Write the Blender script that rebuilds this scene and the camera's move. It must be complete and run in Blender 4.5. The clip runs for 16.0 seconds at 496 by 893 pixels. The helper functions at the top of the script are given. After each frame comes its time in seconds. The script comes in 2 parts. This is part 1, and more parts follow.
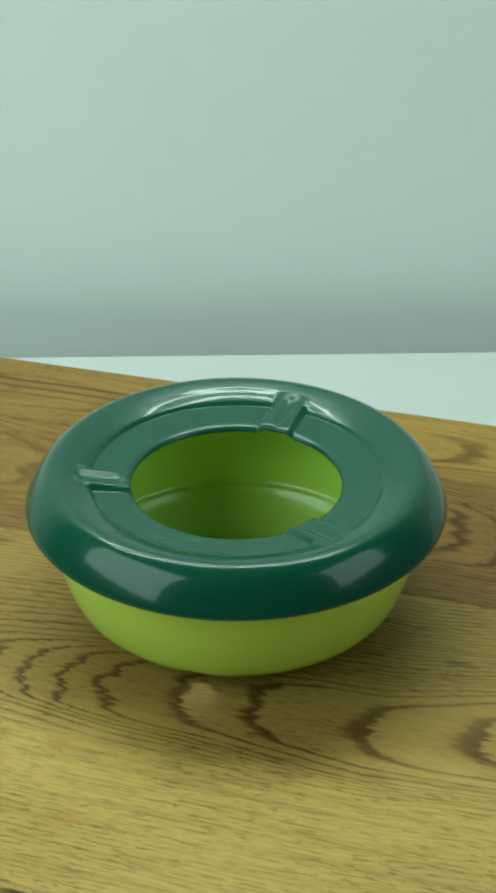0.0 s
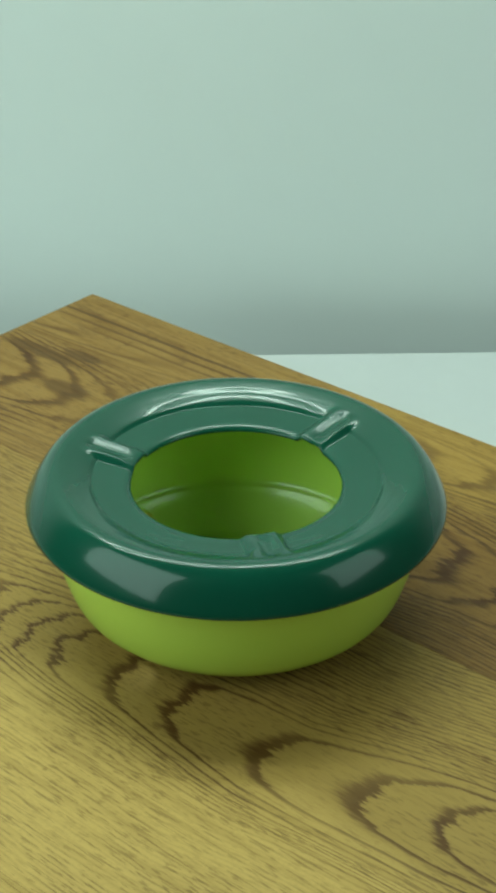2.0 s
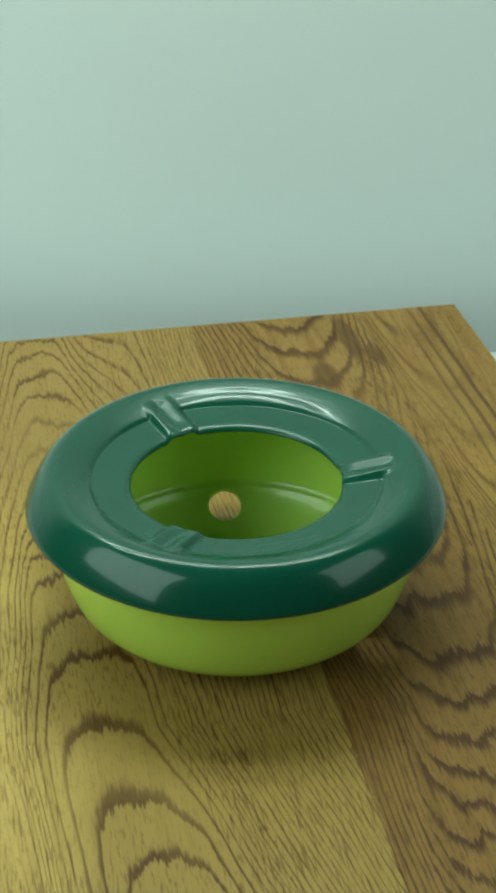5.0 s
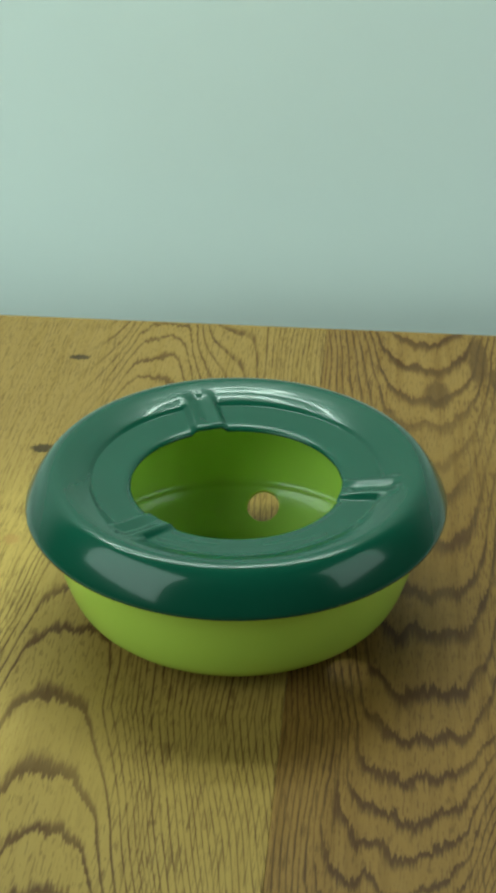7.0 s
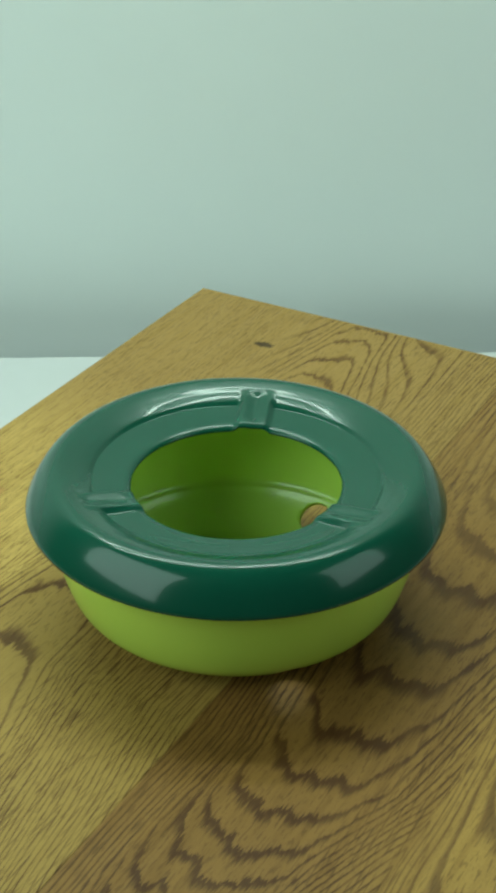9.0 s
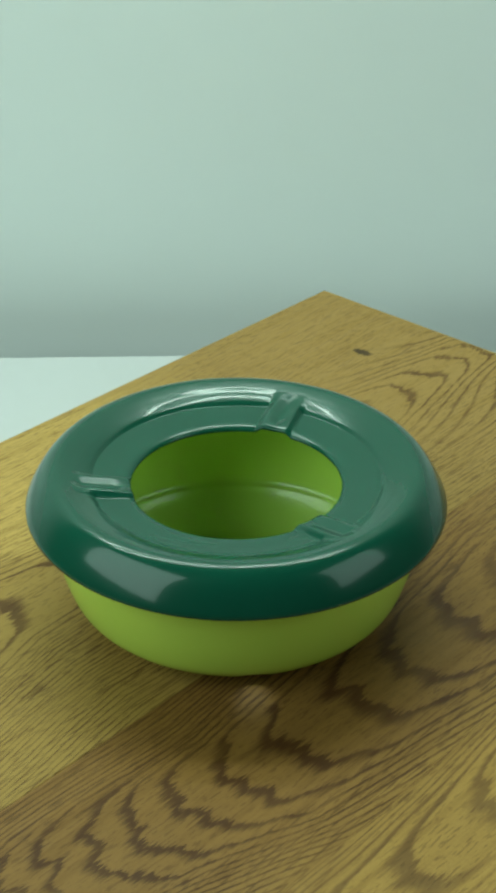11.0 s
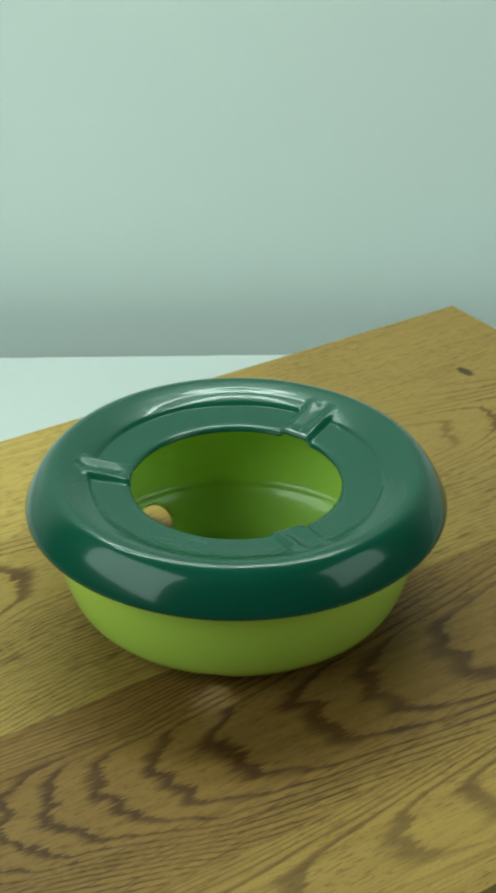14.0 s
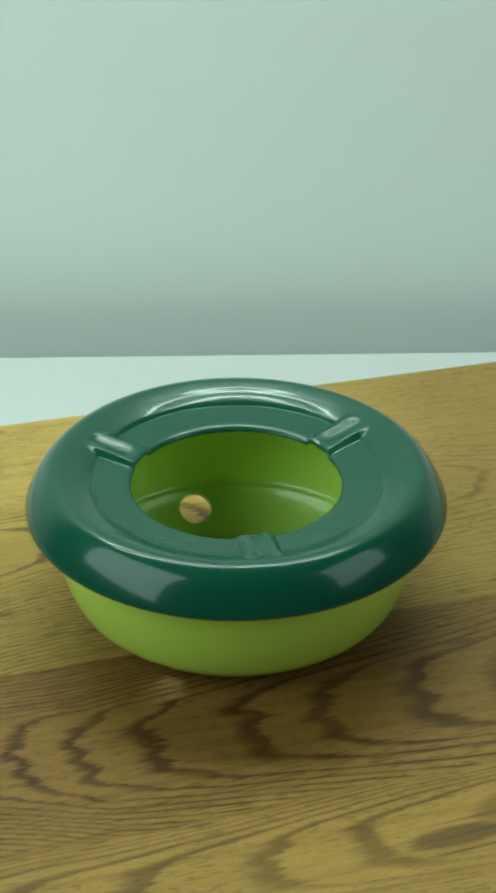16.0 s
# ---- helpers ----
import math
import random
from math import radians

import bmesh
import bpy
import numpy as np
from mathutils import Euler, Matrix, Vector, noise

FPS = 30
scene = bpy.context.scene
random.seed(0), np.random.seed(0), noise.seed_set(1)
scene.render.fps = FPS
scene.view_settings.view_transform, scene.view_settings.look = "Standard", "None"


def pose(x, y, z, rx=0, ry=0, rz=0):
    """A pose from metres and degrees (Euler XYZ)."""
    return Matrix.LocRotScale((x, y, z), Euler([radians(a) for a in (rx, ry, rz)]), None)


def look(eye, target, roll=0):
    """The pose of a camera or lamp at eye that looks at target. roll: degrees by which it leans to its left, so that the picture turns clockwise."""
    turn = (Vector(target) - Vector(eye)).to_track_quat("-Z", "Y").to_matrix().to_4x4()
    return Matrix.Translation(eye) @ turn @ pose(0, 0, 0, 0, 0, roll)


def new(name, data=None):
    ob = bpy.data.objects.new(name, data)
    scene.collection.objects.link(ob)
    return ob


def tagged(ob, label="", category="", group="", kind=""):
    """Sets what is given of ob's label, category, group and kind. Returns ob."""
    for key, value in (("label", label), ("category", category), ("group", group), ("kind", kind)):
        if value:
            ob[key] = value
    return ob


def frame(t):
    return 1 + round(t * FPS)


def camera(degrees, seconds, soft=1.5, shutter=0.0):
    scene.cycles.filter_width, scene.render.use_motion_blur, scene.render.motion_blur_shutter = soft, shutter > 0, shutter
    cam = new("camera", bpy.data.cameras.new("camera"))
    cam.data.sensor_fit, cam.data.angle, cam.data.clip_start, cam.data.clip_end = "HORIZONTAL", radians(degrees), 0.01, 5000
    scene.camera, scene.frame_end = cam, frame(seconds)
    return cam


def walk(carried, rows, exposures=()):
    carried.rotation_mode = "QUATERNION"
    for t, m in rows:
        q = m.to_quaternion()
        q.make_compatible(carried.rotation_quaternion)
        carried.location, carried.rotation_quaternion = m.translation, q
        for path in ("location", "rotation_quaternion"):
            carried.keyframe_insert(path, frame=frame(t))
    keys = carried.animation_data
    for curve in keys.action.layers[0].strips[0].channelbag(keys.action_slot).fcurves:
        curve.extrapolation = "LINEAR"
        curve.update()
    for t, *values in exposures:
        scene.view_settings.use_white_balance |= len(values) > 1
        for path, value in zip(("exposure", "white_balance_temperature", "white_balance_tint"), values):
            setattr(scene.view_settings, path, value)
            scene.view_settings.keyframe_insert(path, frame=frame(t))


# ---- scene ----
cam = camera(18.2, 16.0, soft=4.1)
CAM = Matrix.Translation((0.0, -0.43, 0.3086)) @ pose(0, 0, 0, 0, 0, -0.4997) @ pose(0, 0, 0, 90 - 29.987, 0, 0) @ pose(0, 0, 0, 0, 0, 0.139)
walk(cam, [(0.0, CAM), (16.0, CAM)])

# the turn of the oak board and of all that stands on it, in degrees
TURN = [(0.0, 0.0), (0.5, -3.35), (1.0, -8.86), (1.5, -14.52), (2.0, -23.86), (2.5, -30.84), (3.0, -35.98), (3.5, -41.28),
        (4.0, -50.87), (4.2, -53.52), (6.3, -74.33), (6.5, -75.73), (7.0, -79.05), (7.5, -86.19), (8.0, -91.88),
        (8.5, -96.8), (9.0, -103.26), (9.2, -104.08), (11.3, -119.23), (11.5, -120.72), (12.0, -121.01), (12.5, -122.98),
        (13.0, -124.0), (13.5, -127.72), (14.0, -130.08), (14.5, -133.39), (15.0, -139.2), (15.5, -143.45), (16.0, -148.1)]

# ---- light ----
TINT = (0.74, 1.0, 0.87)
world = bpy.data.worlds.new("room")
scene.world = world
world.use_nodes = True
world.node_tree.nodes["Background"].inputs[0].default_value = (0.74, 1.0, 0.9, 1)
world.node_tree.nodes["Background"].inputs[1].default_value = 0.1


def panel(name, eye, target, sx, sy, watts, tint=TINT):
    lamp = bpy.data.lights.new(name, "AREA")
    lamp.shape, lamp.size, lamp.size_y, lamp.energy, lamp.color = "RECTANGLE", sx, sy, watts, tint
    ob = new(name, lamp)
    ob.matrix_world = look(eye, target)
    return ob


# a pair of ceiling tubes, and a soft light on each side
TUBE = Vector((-1.0, 0.05, 0)).normalized()
for side in (-0.07, 0.07):
    mid = Vector((-0.08, 0.25, 0.76)) + side * Vector((TUBE.y, -TUBE.x, 0))
    tube = panel("ceiling_tube", mid, mid - Vector((0, 0, 1)), 0.80, 0.026, 2.85)
    tube.matrix_world = Matrix.Translation(mid) @ pose(0, 0, 0, 0, 0, math.degrees(math.atan2(TUBE.y, TUBE.x)))
panel("side_lamp_left", (-0.70, -0.38, 0.54), (0, 0, 0.03), 0.75, 0.62, 5.3, (0.74, 1.0, 0.92))
panel("side_lamp_right", (0.72, -0.30, 0.48), (0, 0, 0.03), 0.46, 0.42, 1.3, (0.74, 1.0, 0.92))


# ---- materials ----
class Nodes:
    """Short hand for node trees: sums of sockets and numbers."""

    def __init__(self, name):
        self.m = bpy.data.materials.new(name)
        self.m.use_nodes = True
        self.t = self.m.node_tree
        self.b = self.t.nodes["Principled BSDF"]

    def put(self, socket, value):
        if isinstance(value, bpy.types.NodeSocket):
            self.t.links.new(value, socket)
        else:
            socket.default_value = value

    def math(self, op, *args, clamp=False):
        n = self.t.nodes.new("ShaderNodeMath")
        n.operation, n.use_clamp = op, clamp
        for k, a in enumerate(args):
            self.put(n.inputs[k], a)
        return n.outputs[0]

    def add(self, a, b): return self.math("ADD", a, b)
    def sub(self, a, b): return self.math("SUBTRACT", a, b)
    def mul(self, a, b): return self.math("MULTIPLY", a, b)

    def ramp(self, x, lo, hi, a=0.0, b=1.0):
        n = self.t.nodes.new("ShaderNodeMapRange")
        n.interpolation_type = "SMOOTHSTEP"
        for k, v in enumerate((x, lo, hi, a, b)):
            self.put(n.inputs[k], v)
        return n.outputs[0]

    def place(self):
        n = self.t.nodes.new("ShaderNodeTexCoord")
        x = self.t.nodes.new("ShaderNodeSeparateXYZ")
        self.t.links.new(n.outputs["Object"], x.inputs[0])
        return n.outputs["Object"], x.outputs

    def vec(self, x, y, z=0.0):
        n = self.t.nodes.new("ShaderNodeCombineXYZ")
        for k, v in enumerate((x, y, z)):
            self.put(n.inputs[k], v)
        return n.outputs[0]

    def noise(self, vector, scale=1.0, detail=2.0, rough=0.5):
        n = self.t.nodes.new("ShaderNodeTexNoise")
        self.put(n.inputs["Vector"], vector)
        n.inputs["Scale"].default_value, n.inputs["Detail"].default_value, n.inputs["Roughness"].default_value = scale, detail, rough
        return n.outputs["Fac"]

    def mix(self, f, a, b):
        n = self.t.nodes.new("ShaderNodeMix")
        n.data_type = "RGBA"
        self.put(n.inputs[0], f)
        for k, v in ((6, a), (7, b)):
            self.put(n.inputs[k], v if isinstance(v, bpy.types.NodeSocket) else (*v, 1))
        return n.outputs[2]

    def bump(self, height, strength, distance):
        n = self.t.nodes.new("ShaderNodeBump")
        n.inputs["Strength"].default_value, n.inputs["Distance"].default_value = strength, distance
        self.put(n.inputs["Height"], height)
        self.put(self.b.inputs["Normal"], n.outputs[0])

    def done(self, color, rough, metal=0.0):
        self.put(self.b.inputs["Base Color"], color if isinstance(color, bpy.types.NodeSocket) else (*color, 1))
        self.put(self.b.inputs["Roughness"], rough)
        self.b.inputs["Metallic"].default_value = metal
        return self.m


def cathedral(n, u, v, heart, drift, sense, blunt, slope, apexes, jag):
    """Growth rings of a flat-sawn plank as a number that grows by one from ring to ring: blunt arches whose tips stand
    at the given places along the heart line, and whose arms run out into straight grain."""
    far = n.math("ABSOLUTE", n.sub(v, n.add(heart, n.mul(n.math("MAXIMUM", n.sub(u, 0.06), 0.0), drift))))
    turn_at = blunt * (slope / 4.0) ** (1 / 3)
    near = n.math("MINIMUM", far, turn_at)
    arm = n.add(n.mul(n.math("POWER", n.mul(near, 1 / blunt), 4.0), blunt), n.mul(n.sub(far, near), slope))
    hold = n.ramp(far, 0.9 * turn_at, 3.2 * turn_at, sense, 0.12 * sense)
    place = n.sub(n.mul(n.add(u, n.mul(jag, n.ramp(far, 0.7 * turn_at, 1.3 * turn_at, 1.0, 0.35))), hold), arm)
    tips = sorted(sense * a for a in apexes)
    ring = n.mul(n.math("MINIMUM", n.sub(place, tips[0]), 0.0), 1 / (tips[1] - tips[0]))
    for a, b in zip(tips, tips[1:]):
        ring = n.add(ring, n.mul(n.sub(n.math("MINIMUM", n.math("MAXIMUM", place, a), b), a), 1 / (b - a)))
    ring = n.add(ring, n.mul(n.math("MAXIMUM", n.sub(place, tips[-1]), 0.0), 1 / (tips[-1] - tips[-2])))
    return ring, far


def oak(name, hearts, split, thick, pale, side, late, seed, side_at, distal, plain, spots):
    """Flat-sawn oak in the plane of the board: arched rings round one or two heart lines, pores drawn out along the grain."""
    n = Nodes(name)
    vec, (u, v, w) = n.place()
    s = float(seed)
    slow = n.noise(n.vec(n.mul(u, 8.0), n.mul(v, 18.0), s), 1.0, 2.0)
    wave = n.noise(n.vec(n.mul(u, 22.0), n.mul(v, 95.0), s + 3), 1.0, 2.0)
    tooth = n.noise(n.vec(n.mul(u, 30.0), n.mul(v, 420.0), s + 5), 1.0, 2.0, 0.6)
    fine = n.noise(n.vec(n.mul(u, 110.0), n.mul(v, 1500.0), s + 7), 1.0, 2.0, 0.6)
    pore = n.noise(n.vec(n.mul(u, 70.0), n.mul(v, 1250.0), s + 11), 1.0, 1.0)
    broken = n.noise(n.vec(n.mul(u, 45.0), n.mul(v, 420.0), s + 13), 1.0, 2.0)
    grain = n.noise(n.vec(n.mul(u, 14.0), n.mul(v, 260.0), s + 17), 1.0, 3.0)
    blotch = n.noise(n.vec(n.mul(u, 18.0), n.mul(v, 36.0), s + 23), 1.0, 3.0)
    speck = n.noise(vec, 900.0, 2.0)
    tick = n.noise(n.vec(n.mul(u, 190.0), n.mul(v, 1250.0), s + 29), 1.0, 1.0)
    jag = n.add(n.add(n.mul(n.sub(wave, 0.5), 0.026), n.mul(n.sub(tooth, 0.5), 0.008)), n.mul(n.sub(fine, 0.5), 0.009))
    vv = n.add(v, n.mul(n.sub(slow, 0.5), 0.012))
    rings = [cathedral(n, u, vv, *h, jag) for h in hearts]
    phase, far = rings[0]
    if len(rings) > 1:
        over = n.ramp(vv, split - 0.001, split + 0.001)
        phase = n.add(n.mul(phase, n.sub(1.0, over)), n.mul(rings[1][0], over))
        far = n.add(n.mul(far, n.sub(1.0, over)), n.mul(rings[1][1], over))
    ring = n.math("FRACT", n.add(phase, 200.5))
    tongue = n.mul(n.mul(over, n.ramp(far, 0.007, 0.011, 1.0, 0.0)), n.ramp(u, -0.06, -0.03, 1.0, 0.0)) if len(rings) > 1 else 0.0
    if len(rings) > 1:
        tongue = n.math("MAXIMUM", tongue, n.mul(over, 0.4))
    line = n.mul(n.ramp(ring, 0.5 - thick, 0.5 - 0.25 * thick), n.ramp(ring, 0.50, 0.50 + 0.22 * thick, 1.0, 0.0))
    halo = n.mul(n.ramp(ring, 0.05, 0.48), n.ramp(ring, 0.52, 0.66, 1.0, 0.0))
    straight = n.ramp(far, 0.011, 0.024)
    line = n.mul(line, n.sub(1.0, n.mul(straight, n.ramp(broken, 0.36, 0.58, 0.55, 0.0))))
    line = n.mul(n.mul(line, n.ramp(blotch, 0.28, 0.58, 0.62, 1.0)), n.sub(1.0, tongue))
    line = n.mul(line, n.ramp(n.math("ABSOLUTE", n.add(u, 0.11)), 0.015, 0.06, 0.45, 1.0))
    line = n.mul(line, n.ramp(n.math("ABSOLUTE", n.sub(v, plain[0])), plain[1] - 0.010, plain[1], 0.15, 1.0))
    quiet = n.ramp(n.math("ABSOLUTE", n.sub(v, plain[0])), plain[1] - 0.010, plain[1], plain[2], 1.0)
    dash = n.mul(n.mul(n.ramp(pore, 0.575, 0.645), n.ramp(straight, 0.0, 1.0, 0.2, 1.0)), quiet)
    earth = tuple(0.55 * a + 0.45 * b for a, b in zip(late, pale))
    color = n.mix(n.ramp(n.add(v, n.mul(n.sub(blotch, 0.5), 0.03)), side_at[0], side_at[1]), pale, side)
    color = n.mix(n.ramp(n.add(u, n.mul(n.sub(slow, 0.5), 0.05)), -0.13, -0.03, 1.0, 0.0), color, distal)
    color = n.mix(n.ramp(blotch, 0.42, 0.80, 0.0, 0.32), color, earth)
    color = n.mix(n.mul(halo, n.ramp(straight, 0.0, 1.0, 0.32, 0.12)), color, earth)
    color = n.mix(n.ramp(grain, 0.42, 0.72, 0.0, 0.38), color, earth)
    color = n.mix(n.ramp(speck, 0.45, 0.75, 0.0, 0.20), color, earth)
    color = n.mix(n.mul(n.mul(n.ramp(tick, 0.55, 0.65), n.ramp(blotch, 0.35, 0.6, 0.35, 1.0)), 0.45), color, late)
    color = n.mix(n.mul(line, 0.93), color, late)
    color = n.mix(n.mul(dash, 0.50), color, tuple(0.9 * c for c in late))
    for su, sv, ru, rv, tone, depth in spots:
        su_w = n.add(n.sub(u, su), n.mul(n.sub(fine, 0.5), 0.006 if ru < 0.006 else 0.018))
        sv_w = n.add(n.sub(v, sv), n.mul(n.sub(slow, 0.5), 0.010 if ru > 0.03 else 0.0))
        d = n.add(n.math("POWER", n.mul(su_w, 1 / ru), 2.0), n.math("POWER", n.mul(sv_w, 1 / rv), 2.0))
        color = n.mix(n.ramp(n.add(d, n.mul(n.sub(broken, 0.5), 0.9)), 0.45, 1.35, depth, 0.0), color, tone)
    n.bump(n.sub(grain, n.add(n.mul(dash, 0.8), n.mul(line, 0.3))), 0.25, 0.0004)
    n.b.inputs["Specular IOR Level"].default_value = 0.16
    return n.done(color, n.ramp(grain, 0.3, 0.8, 0.46, 0.60))


def paint(name, color, rough, speck=0.08, scale=60.0, coat=0.0, ripple=0.0, wear=True):
    n = Nodes(name)
    vec, xyz = n.place()
    a, b = n.noise(vec, scale, 4.0), n.noise(vec, scale * 12, 2.0)
    c = n.mix(n.ramp(a, 0.3, 0.7), color, tuple(k * (1 - speck) for k in color))
    if ripple:
        n.bump(n.add(a, n.mul(b, 0.15)), ripple, 0.001)
    n.b.inputs["Coat Weight"].default_value = coat
    n.b.inputs["Coat Roughness"].default_value = 0.045
    return n.done(c, n.ramp(b, 0.3, 0.7, rough * 0.9, rough * 1.1) if wear else rough)


M_LID = paint("dark_green_enamel", (0.0042, 0.071, 0.041), 0.20, 0.04, 30.0, 0.33, 0.010, wear=False)
M_LID.node_tree.nodes["Principled BSDF"].inputs["Specular IOR Level"].default_value = 0.22
M_BOWL = paint("lime_enamel", (0.515, 0.73, 0.108), 0.26, 0.02, 20.0, 0.20, wear=False)
KNOT, BROWN, RUST = (0.040, 0.022, 0.010), (0.085, 0.038, 0.011), (0.42, 0.20, 0.060)
PALE_TIPS = (-0.212, -0.197, -0.178, -0.160, -0.135, -0.110, -0.085, -0.068, -0.054, -0.041, -0.026, -0.002, 0.022, 0.057, 0.091, 0.115, 0.140, 0.170)
BROWN_TIPS = (0.150, 0.139, 0.127, 0.112, 0.098, 0.082, 0.064, 0.043, 0.012, -0.012, -0.044, -0.075, -0.100, -0.130, -0.155, -0.180)
EDGE_TIPS = (0.130, 0.090, 0.056, 0.022, -0.008, -0.050, -0.095, -0.140, -0.190)
M_OAK_PALE = oak("pale_oak", ((-0.052, 0.16, 1.0, 0.0130, 7.5, PALE_TIPS),), 0.0, 0.27, (0.52, 0.325, 0.088), (0.34, 0.205, 0.048), (0.082, 0.031, 0.006), 2,
                 (-0.085, -0.055), (0.32, 0.188, 0.054), (-0.115, 0.042, 0.75),
                 ((-0.1765, -0.0874, 0.0026, 0.0048, KNOT, 0.9), (-0.0955, -0.0871, 0.0034, 0.0048, KNOT, 0.9), (-0.030, -0.0848, 0.0035, 0.003, RUST, 0.6), (-0.016, -0.1145, 0.0035, 0.003, RUST, 0.6)))
M_OAK_DARK = oak("brown_oak", ((0.065, -0.18, -1.0, 0.0200, 6.5, BROWN_TIPS), (0.1205, 0.0, -1.0, 0.0095, 40.0, EDGE_TIPS)), 0.100, 0.37, (0.240, 0.120, 0.027), (0.39, 0.220, 0.049), (0.066, 0.024, 0.006), 5,
                 (0.080, 0.118), (0.285, 0.155, 0.042), (0.155, 0.030, 0.2),
                 ((-0.0300, 0.1240, 0.0150, 0.0042, BROWN, 0.75), (-0.140, 0.1290, 0.120, 0.0010, BROWN, 0.85), (-0.130, 0.1235, 0.110, 0.0010, BROWN, 0.65), (-0.115, 0.1180, 0.090, 0.0008, BROWN, 0.55), (-0.190, 0.0880, 0.024, 0.0045, BROWN, 0.75), (-0.172, 0.0960, 0.012, 0.0040, BROWN, 0.7), (-0.155, 0.0700, 0.014, 0.0060, BROWN, 0.7)))
M_WALL = paint("wall_paint", (0.86, 0.90, 0.875), 0.9, 0.03, 3.0)
M_TABLE = paint("white_laminate", (0.55, 0.55, 0.55), 0.5, 0.02, 8.0)
M_FLOOR = paint("grey_floor", (0.12, 0.12, 0.115), 0.6, 0.2, 6.0)
# for the unseen walls and ceiling; kept dark so the lid reflects less
M_ROOM = paint("unseen_room_paint", (0.34, 0.35, 0.34), 0.9, 0.05, 2.0)
M_TURN = paint("black_plastic", (0.02, 0.02, 0.02), 0.4, 0.1, 50.0)


# ---- shapes ----
def finish(name, bm, material, parent=None, smooth=True):
    me = bpy.data.meshes.new(name)
    bm.normal_update()
    bm.to_mesh(me)
    bm.free()
    me.materials.append(material)
    if smooth:
        me.shade_smooth()
    ob = new(name, me)
    if parent is not None:
        ob.parent = parent
    return ob


def part(name, bm, material, parent, label="", smooth=True):
    ob = finish(name, bm, material, parent, smooth)
    return tagged(ob, label) if label else ob


def smooth_line(pts, n):
    """A Catmull-Rom line through pts, n steps for each stretch."""
    out = []
    for i in range(len(pts) - 1):
        p0, p1, p2, p3 = (np.array(pts[max(0, min(len(pts) - 1, i + k))]) for k in (-1, 0, 1, 2))
        for k in range(n):
            t = k / n
            out.append(0.5 * (2 * p1 + (p2 - p0) * t + (2 * p0 - 5 * p1 + 4 * p2 - p3) * t * t + (3 * p1 - p0 - 3 * p2 + p3) * t ** 3))
    return out + [np.array(pts[-1])]


def lathe(line, steps, lift=None, close=False):
    bm = bmesh.new()
    rings = []
    for r, z, *side in line:
        ring = []
        for k in range(steps):
            a = 2 * math.pi * k / steps
            ring.append(bm.verts.new((r * math.cos(a), r * math.sin(a), z + (lift(r, z, a, *side) if lift else 0))))
        rings.append(ring)
    pairs = list(zip(rings, rings[1:])) + ([(rings[-1], rings[0])] if close else [])
    for p, q in pairs:
        for k in range(steps):
            bm.faces.new((p[k], p[(k + 1) % steps], q[(k + 1) % steps], q[k]))
    if not close:
        for ring in (rings[0], rings[-1]):
            bm.faces.new(ring)
    bmesh.ops.recalc_face_normals(bm, faces=bm.faces)
    return bm


def box(bm, x0, x1, y0, y1, z0, z1, bevel=0.0):
    v = [bm.verts.new(p) for p in ((x0, y0, z0), (x1, y0, z0), (x1, y1, z0), (x0, y1, z0), (x0, y0, z1), (x1, y0, z1), (x1, y1, z1), (x0, y1, z1))]
    for f in ((0, 3, 2, 1), (4, 5, 6, 7), (0, 1, 5, 4), (1, 2, 6, 5), (2, 3, 7, 6), (3, 0, 4, 7)):
        bm.faces.new([v[i] for i in f])
    if bevel:
        bmesh.ops.bevel(bm, geom=bm.edges[:], offset=bevel, segments=3, affect="EDGES", profile=0.5)
    return bm


# ---- setting ----
TABLE_Z, TABLE_Y, WALL_Y = -0.065, 0.3168, 0.362
FLOOR_Z, ROOM_Z = -0.80, 1.75


def slab(name, x0, x1, y0, y1, z0, z1, material, label, category):
    return tagged(finish(name, box(bmesh.new(), x0, x1, y0, y1, z0, z1), material, smooth=False), label, category, kind="structure")


slab("wall_north", -1.8, 1.8, WALL_Y, WALL_Y + 0.1, FLOOR_Z, ROOM_Z, M_WALL, "plain pale grey-green painted wall", "wall")
# out of view, added to close the room: bounce lamp light, block the world's
slab("wall_south", -1.8, 1.8, -1.9, -1.8, FLOOR_Z, ROOM_Z, M_ROOM, "plain unseen wall, added to close in the light", "wall")
slab("wall_west", -1.9, -1.8, -1.9, WALL_Y + 0.1, FLOOR_Z, ROOM_Z, M_ROOM, "plain unseen wall, added to close in the light", "wall")
slab("wall_east", 1.8, 1.9, -1.9, WALL_Y + 0.1, FLOOR_Z, ROOM_Z, M_ROOM, "plain unseen wall, added to close in the light", "wall")
slab("floor", -1.9, 1.9, -1.9, WALL_Y + 0.1, FLOOR_Z - 0.1, FLOOR_Z, M_FLOOR, "plain grey unseen floor, added to block light from below", "floor")
slab("ceiling", -1.9, 1.9, -1.9, WALL_Y + 0.1, ROOM_Z, ROOM_Z + 0.1, M_ROOM, "plain unseen ceiling, added to close in the light", "ceiling")

table = tagged(new("table"), "plain white laminate table with a straight edge", "table")
table.matrix_world = Matrix.Translation((0, TABLE_Y, TABLE_Z)) @ pose(0, 0, 0, 0, 0, 1.27)
part("tabletop", box(bmesh.new(), -0.75, 0.75, -0.75, 0.0, -0.025, 0.0, 0.0015), M_TABLE, table, smooth=False)
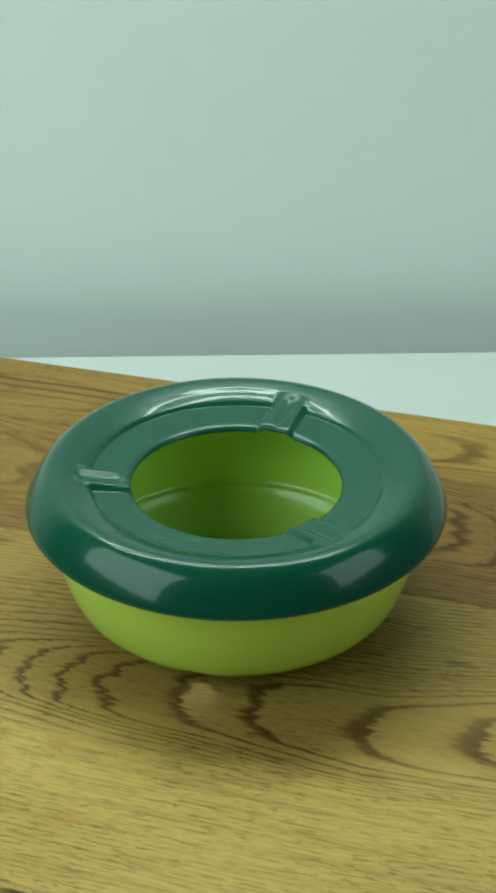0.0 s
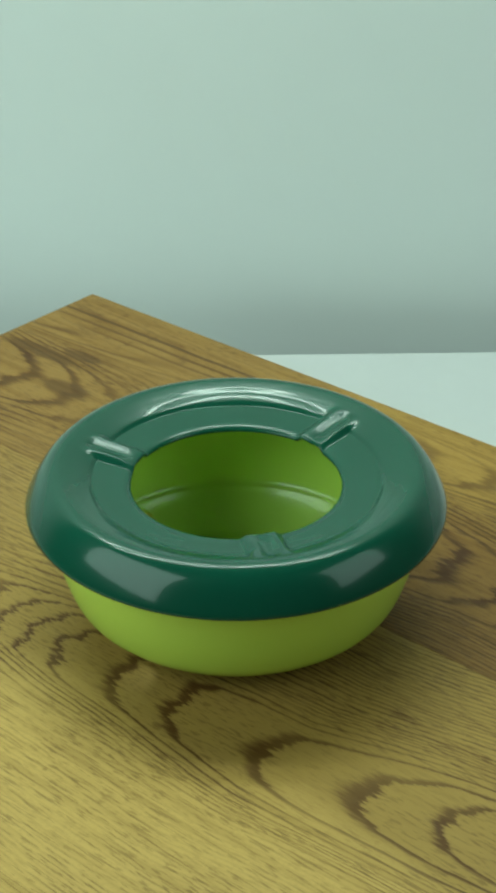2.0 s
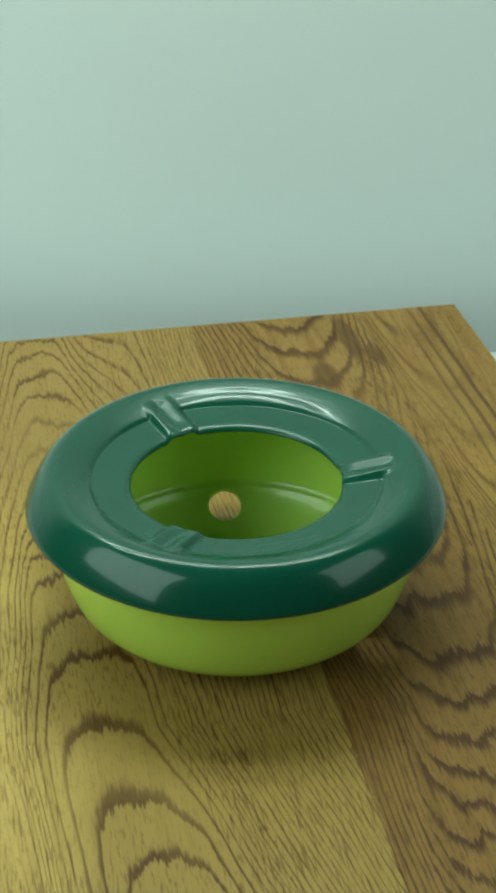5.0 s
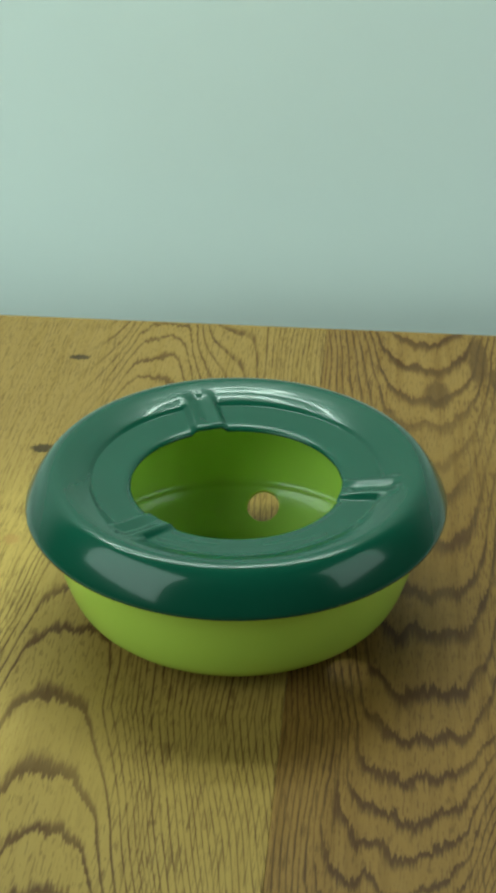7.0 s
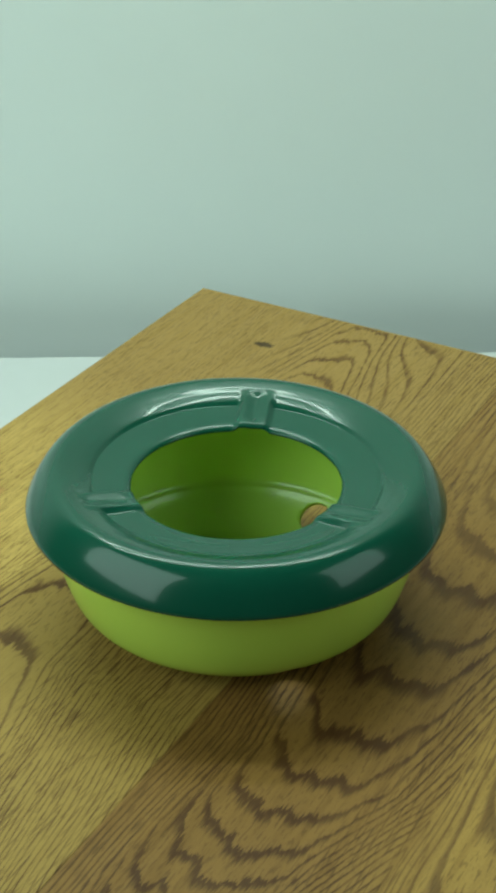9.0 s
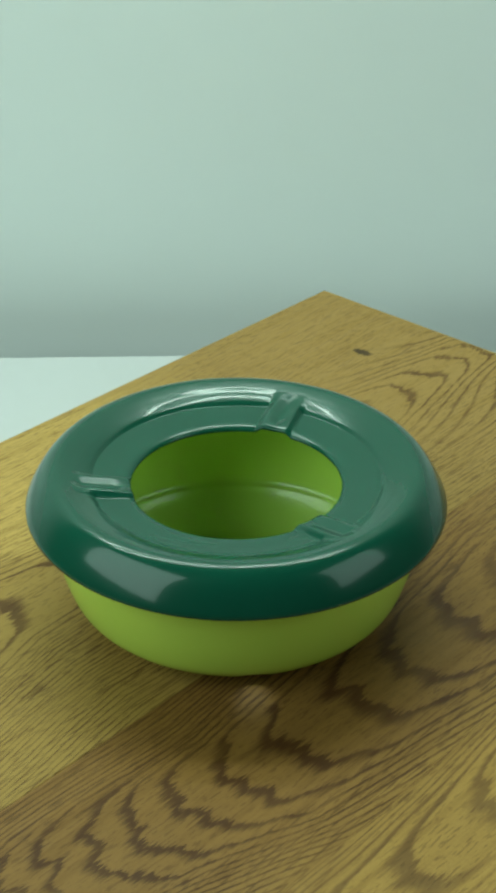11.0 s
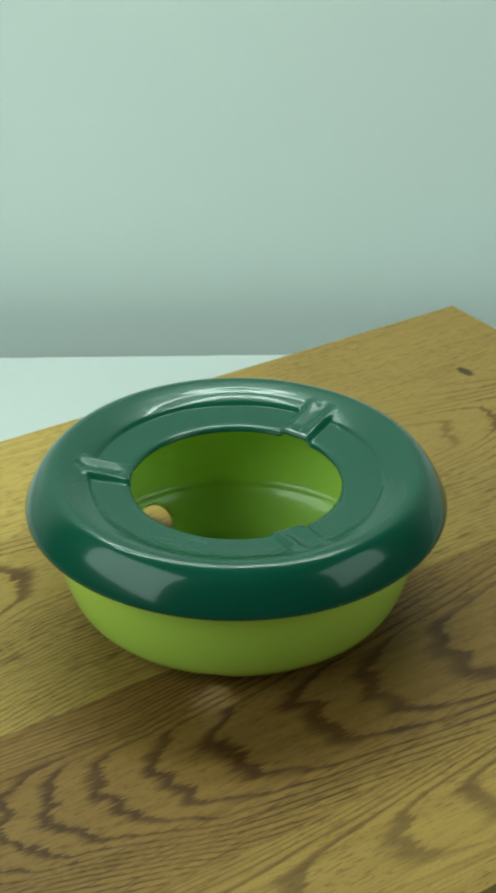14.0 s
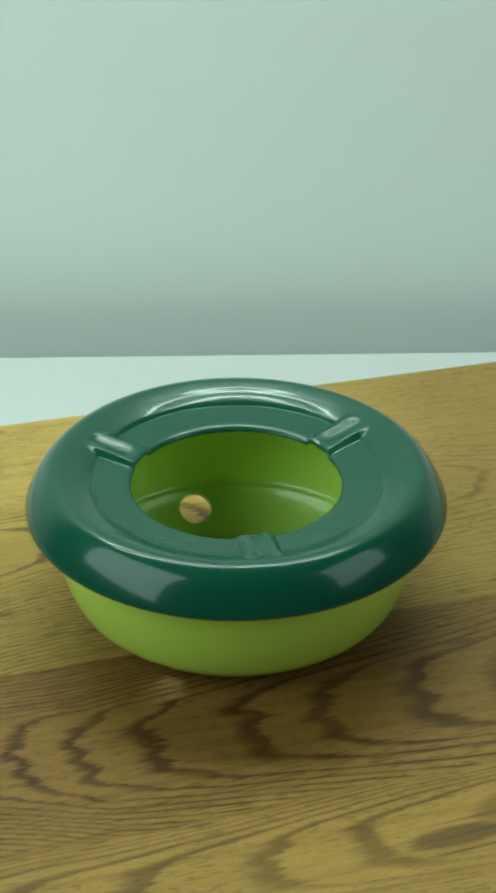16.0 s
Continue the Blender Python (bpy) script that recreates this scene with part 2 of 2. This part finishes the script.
for x in (-0.70, 0.70):
    for y in (-0.70, -0.05):
        part("leg", box(bmesh.new(), x - 0.025, x + 0.025, y - 0.025, y + 0.025, FLOOR_Z - TABLE_Z, -0.025, 0.002), M_TABLE, table, smooth=False)

# ---- turntable and board ----
turntable = tagged(new("turntable"), "low round black turntable under the oak board", "turntable")
part("base", lathe([(0.10, TABLE_Z), (0.105, TABLE_Z + 0.002), (0.105, TABLE_Z + 0.026), (0.10, TABLE_Z + 0.028)], 64), M_TURN, turntable)
part("platter", lathe([(0.112, TABLE_Z + 0.0285), (0.115, TABLE_Z + 0.030), (0.115, -0.024), (0.113, -0.022)], 64), M_TURN, turntable)

board = tagged(new("wooden_board"), "oiled oak board glued from a pale and a brown plank", "board")
LAY = pose(0, 0, 0, 0, 0, -16.714)
for v0, v1, material, label in ((-0.1430, 0.01998, M_OAK_PALE, "pale oak plank with small knots"), (0.02002, 0.1466, M_OAK_DARK, "brown oak plank with arched grain")):
    plank = part("plank", box(bmesh.new(), -0.2163, 0.2125, v0, v1, -0.022, 0.0, 0.0002), material, board, label, smooth=False)
    plank.matrix_local = LAY

# ---- ashtray ----
RIBS = [radians(a) for a in (67, 184.5, 306)]
HOLES = [radians(a) for a in (157.5, 256, 32)]
LID = [(0.0352, 0.0460), (0.0344, 0.0466), (0.0343, 0.0473), (0.0350, 0.0480), (0.0362, 0.0485), (0.0380, 0.0488), (0.0420, 0.0493), (0.0455, 0.0498), (0.0467, 0.0499),
       (0.0473, 0.0503), (0.0482, 0.0510), (0.0497, 0.0518), (0.0512, 0.0525), (0.0526, 0.05305), (0.0540, 0.0536), (0.0555, 0.0541), (0.0572, 0.05455), (0.0592, 0.05445), (0.0614, 0.0533),
       (0.0639, 0.0507), (0.0663, 0.0470), (0.0683, 0.0430), (0.0683, 0.0417)]
LID_UNDER = [(0.0672, 0.0420), (0.0648, 0.0462), (0.0600, 0.0518), (0.0560, 0.0536), (0.0515, 0.0514), (0.0485, 0.0494), (0.0455, 0.0485), (0.0400, 0.0477), (0.0365, 0.0470)]


def rib(r, z, a, under=False):
    """Three rests: each is a flat-topped bridge from the rim of the opening to the raised ring, with a round-ended groove along it."""
    if r > 0.0565:
        return 0.0
    d = min(abs((a - b + math.pi) % (2 * math.pi) - math.pi) for b in RIBS) * r
    k = min(1.0, max(0.0, (0.0070 - d) / 0.0030))
    side = k * k * (3 - 2 * k)
    if under:
        return side * (0.0005 if r < 0.047 else -0.0006 if r < 0.052 else 0.0)
    crown = float(np.interp(r, (0.0343, 0.0356, 0.0400, 0.0470, 0.0510, 0.0540, 0.0565), (0.0491, 0.0498, 0.0508, 0.0520, 0.0528, 0.0535, 0.0543)))
    if z < 0.0478 and r < 0.0353:
        crown = z + 0.0015
    past = max(0.0, r - 0.0495)
    g = min(1.0, max(0.0, 1.0 - math.hypot(d, past) / 0.0042)) * min(1.0, max(0.25, (r - 0.034) / 0.006))
    groove = 0.0011 * g * g * (3 - 2 * g)
    return side * max(0.0, crown - z) - groove


tray = tagged(new("ashtray"), "round two-tone green enamelled ashtray with a windproof lid", "ashtray")
lid_line = [(r, z, False) for r, z in smooth_line(LID, 6)] + [(r, z, True) for r, z in smooth_line(LID_UNDER, 3)]
part("lid", lathe(lid_line, 900, rib, close=True), M_LID, tray, "glossy dark green lid with three rests")
OUT = [(0.0385, 0.0), (0.0406, 0.0003), (0.0413, 0.0010), (0.0416, 0.0018), (0.0434, 0.0024), (0.0470, 0.0048), (0.0510, 0.0078), (0.0540, 0.0108), (0.0560, 0.0148), (0.0582, 0.0220), (0.0602, 0.0320), (0.0616, 0.0430), (0.0618, 0.0500)]
INN = [(0.0606, 0.0500), (0.0604, 0.0430), (0.0590, 0.0320), (0.0570, 0.0220), (0.0552, 0.0162), (0.0543, 0.0144), (0.0530, 0.0132), (0.0518, 0.0116), (0.0498, 0.0096), (0.0465, 0.0068), (0.0425, 0.0037), (0.0402, 0.0020), (0.0385, 0.0014)]
bowl = part("bowl", lathe(smooth_line(OUT, 4) + smooth_line(INN, 4), 180), M_BOWL, tray, "satin lime green bowl with round holes")
cut = bmesh.new()
for a in HOLES:
    m = pose(0, 0, 0, 0, 0, math.degrees(a)) @ Matrix.Translation((0.0488, 0, 0.0074)) @ pose(0, 0, 0, 0, -37, 0)
    bmesh.ops.create_cone(cut, cap_ends=True, segments=40, radius1=0.0059, radius2=0.0059, depth=0.010, matrix=m)
cutter = finish("cutter", cut, M_BOWL)
mod = bowl.modifiers.new("holes", "BOOLEAN")
mod.operation, mod.object, mod.solver = "DIFFERENCE", cutter, "EXACT"
bpy.context.view_layer.update()
cut_mesh = bpy.data.meshes.new_from_object(bowl.evaluated_get(bpy.context.evaluated_depsgraph_get()))
bowl.modifiers.clear()
bowl.data = cut_mesh
bpy.data.objects.remove(cutter)


def motions():
    for thing in (board, tray):
        walk(thing, [(t, pose(0, 0, 0, 0, 0, a)) for t, a in TURN])
    walk(turntable, [(t, pose(0, 0, 0, 0, 0, a)) for t, a in TURN])


motions()
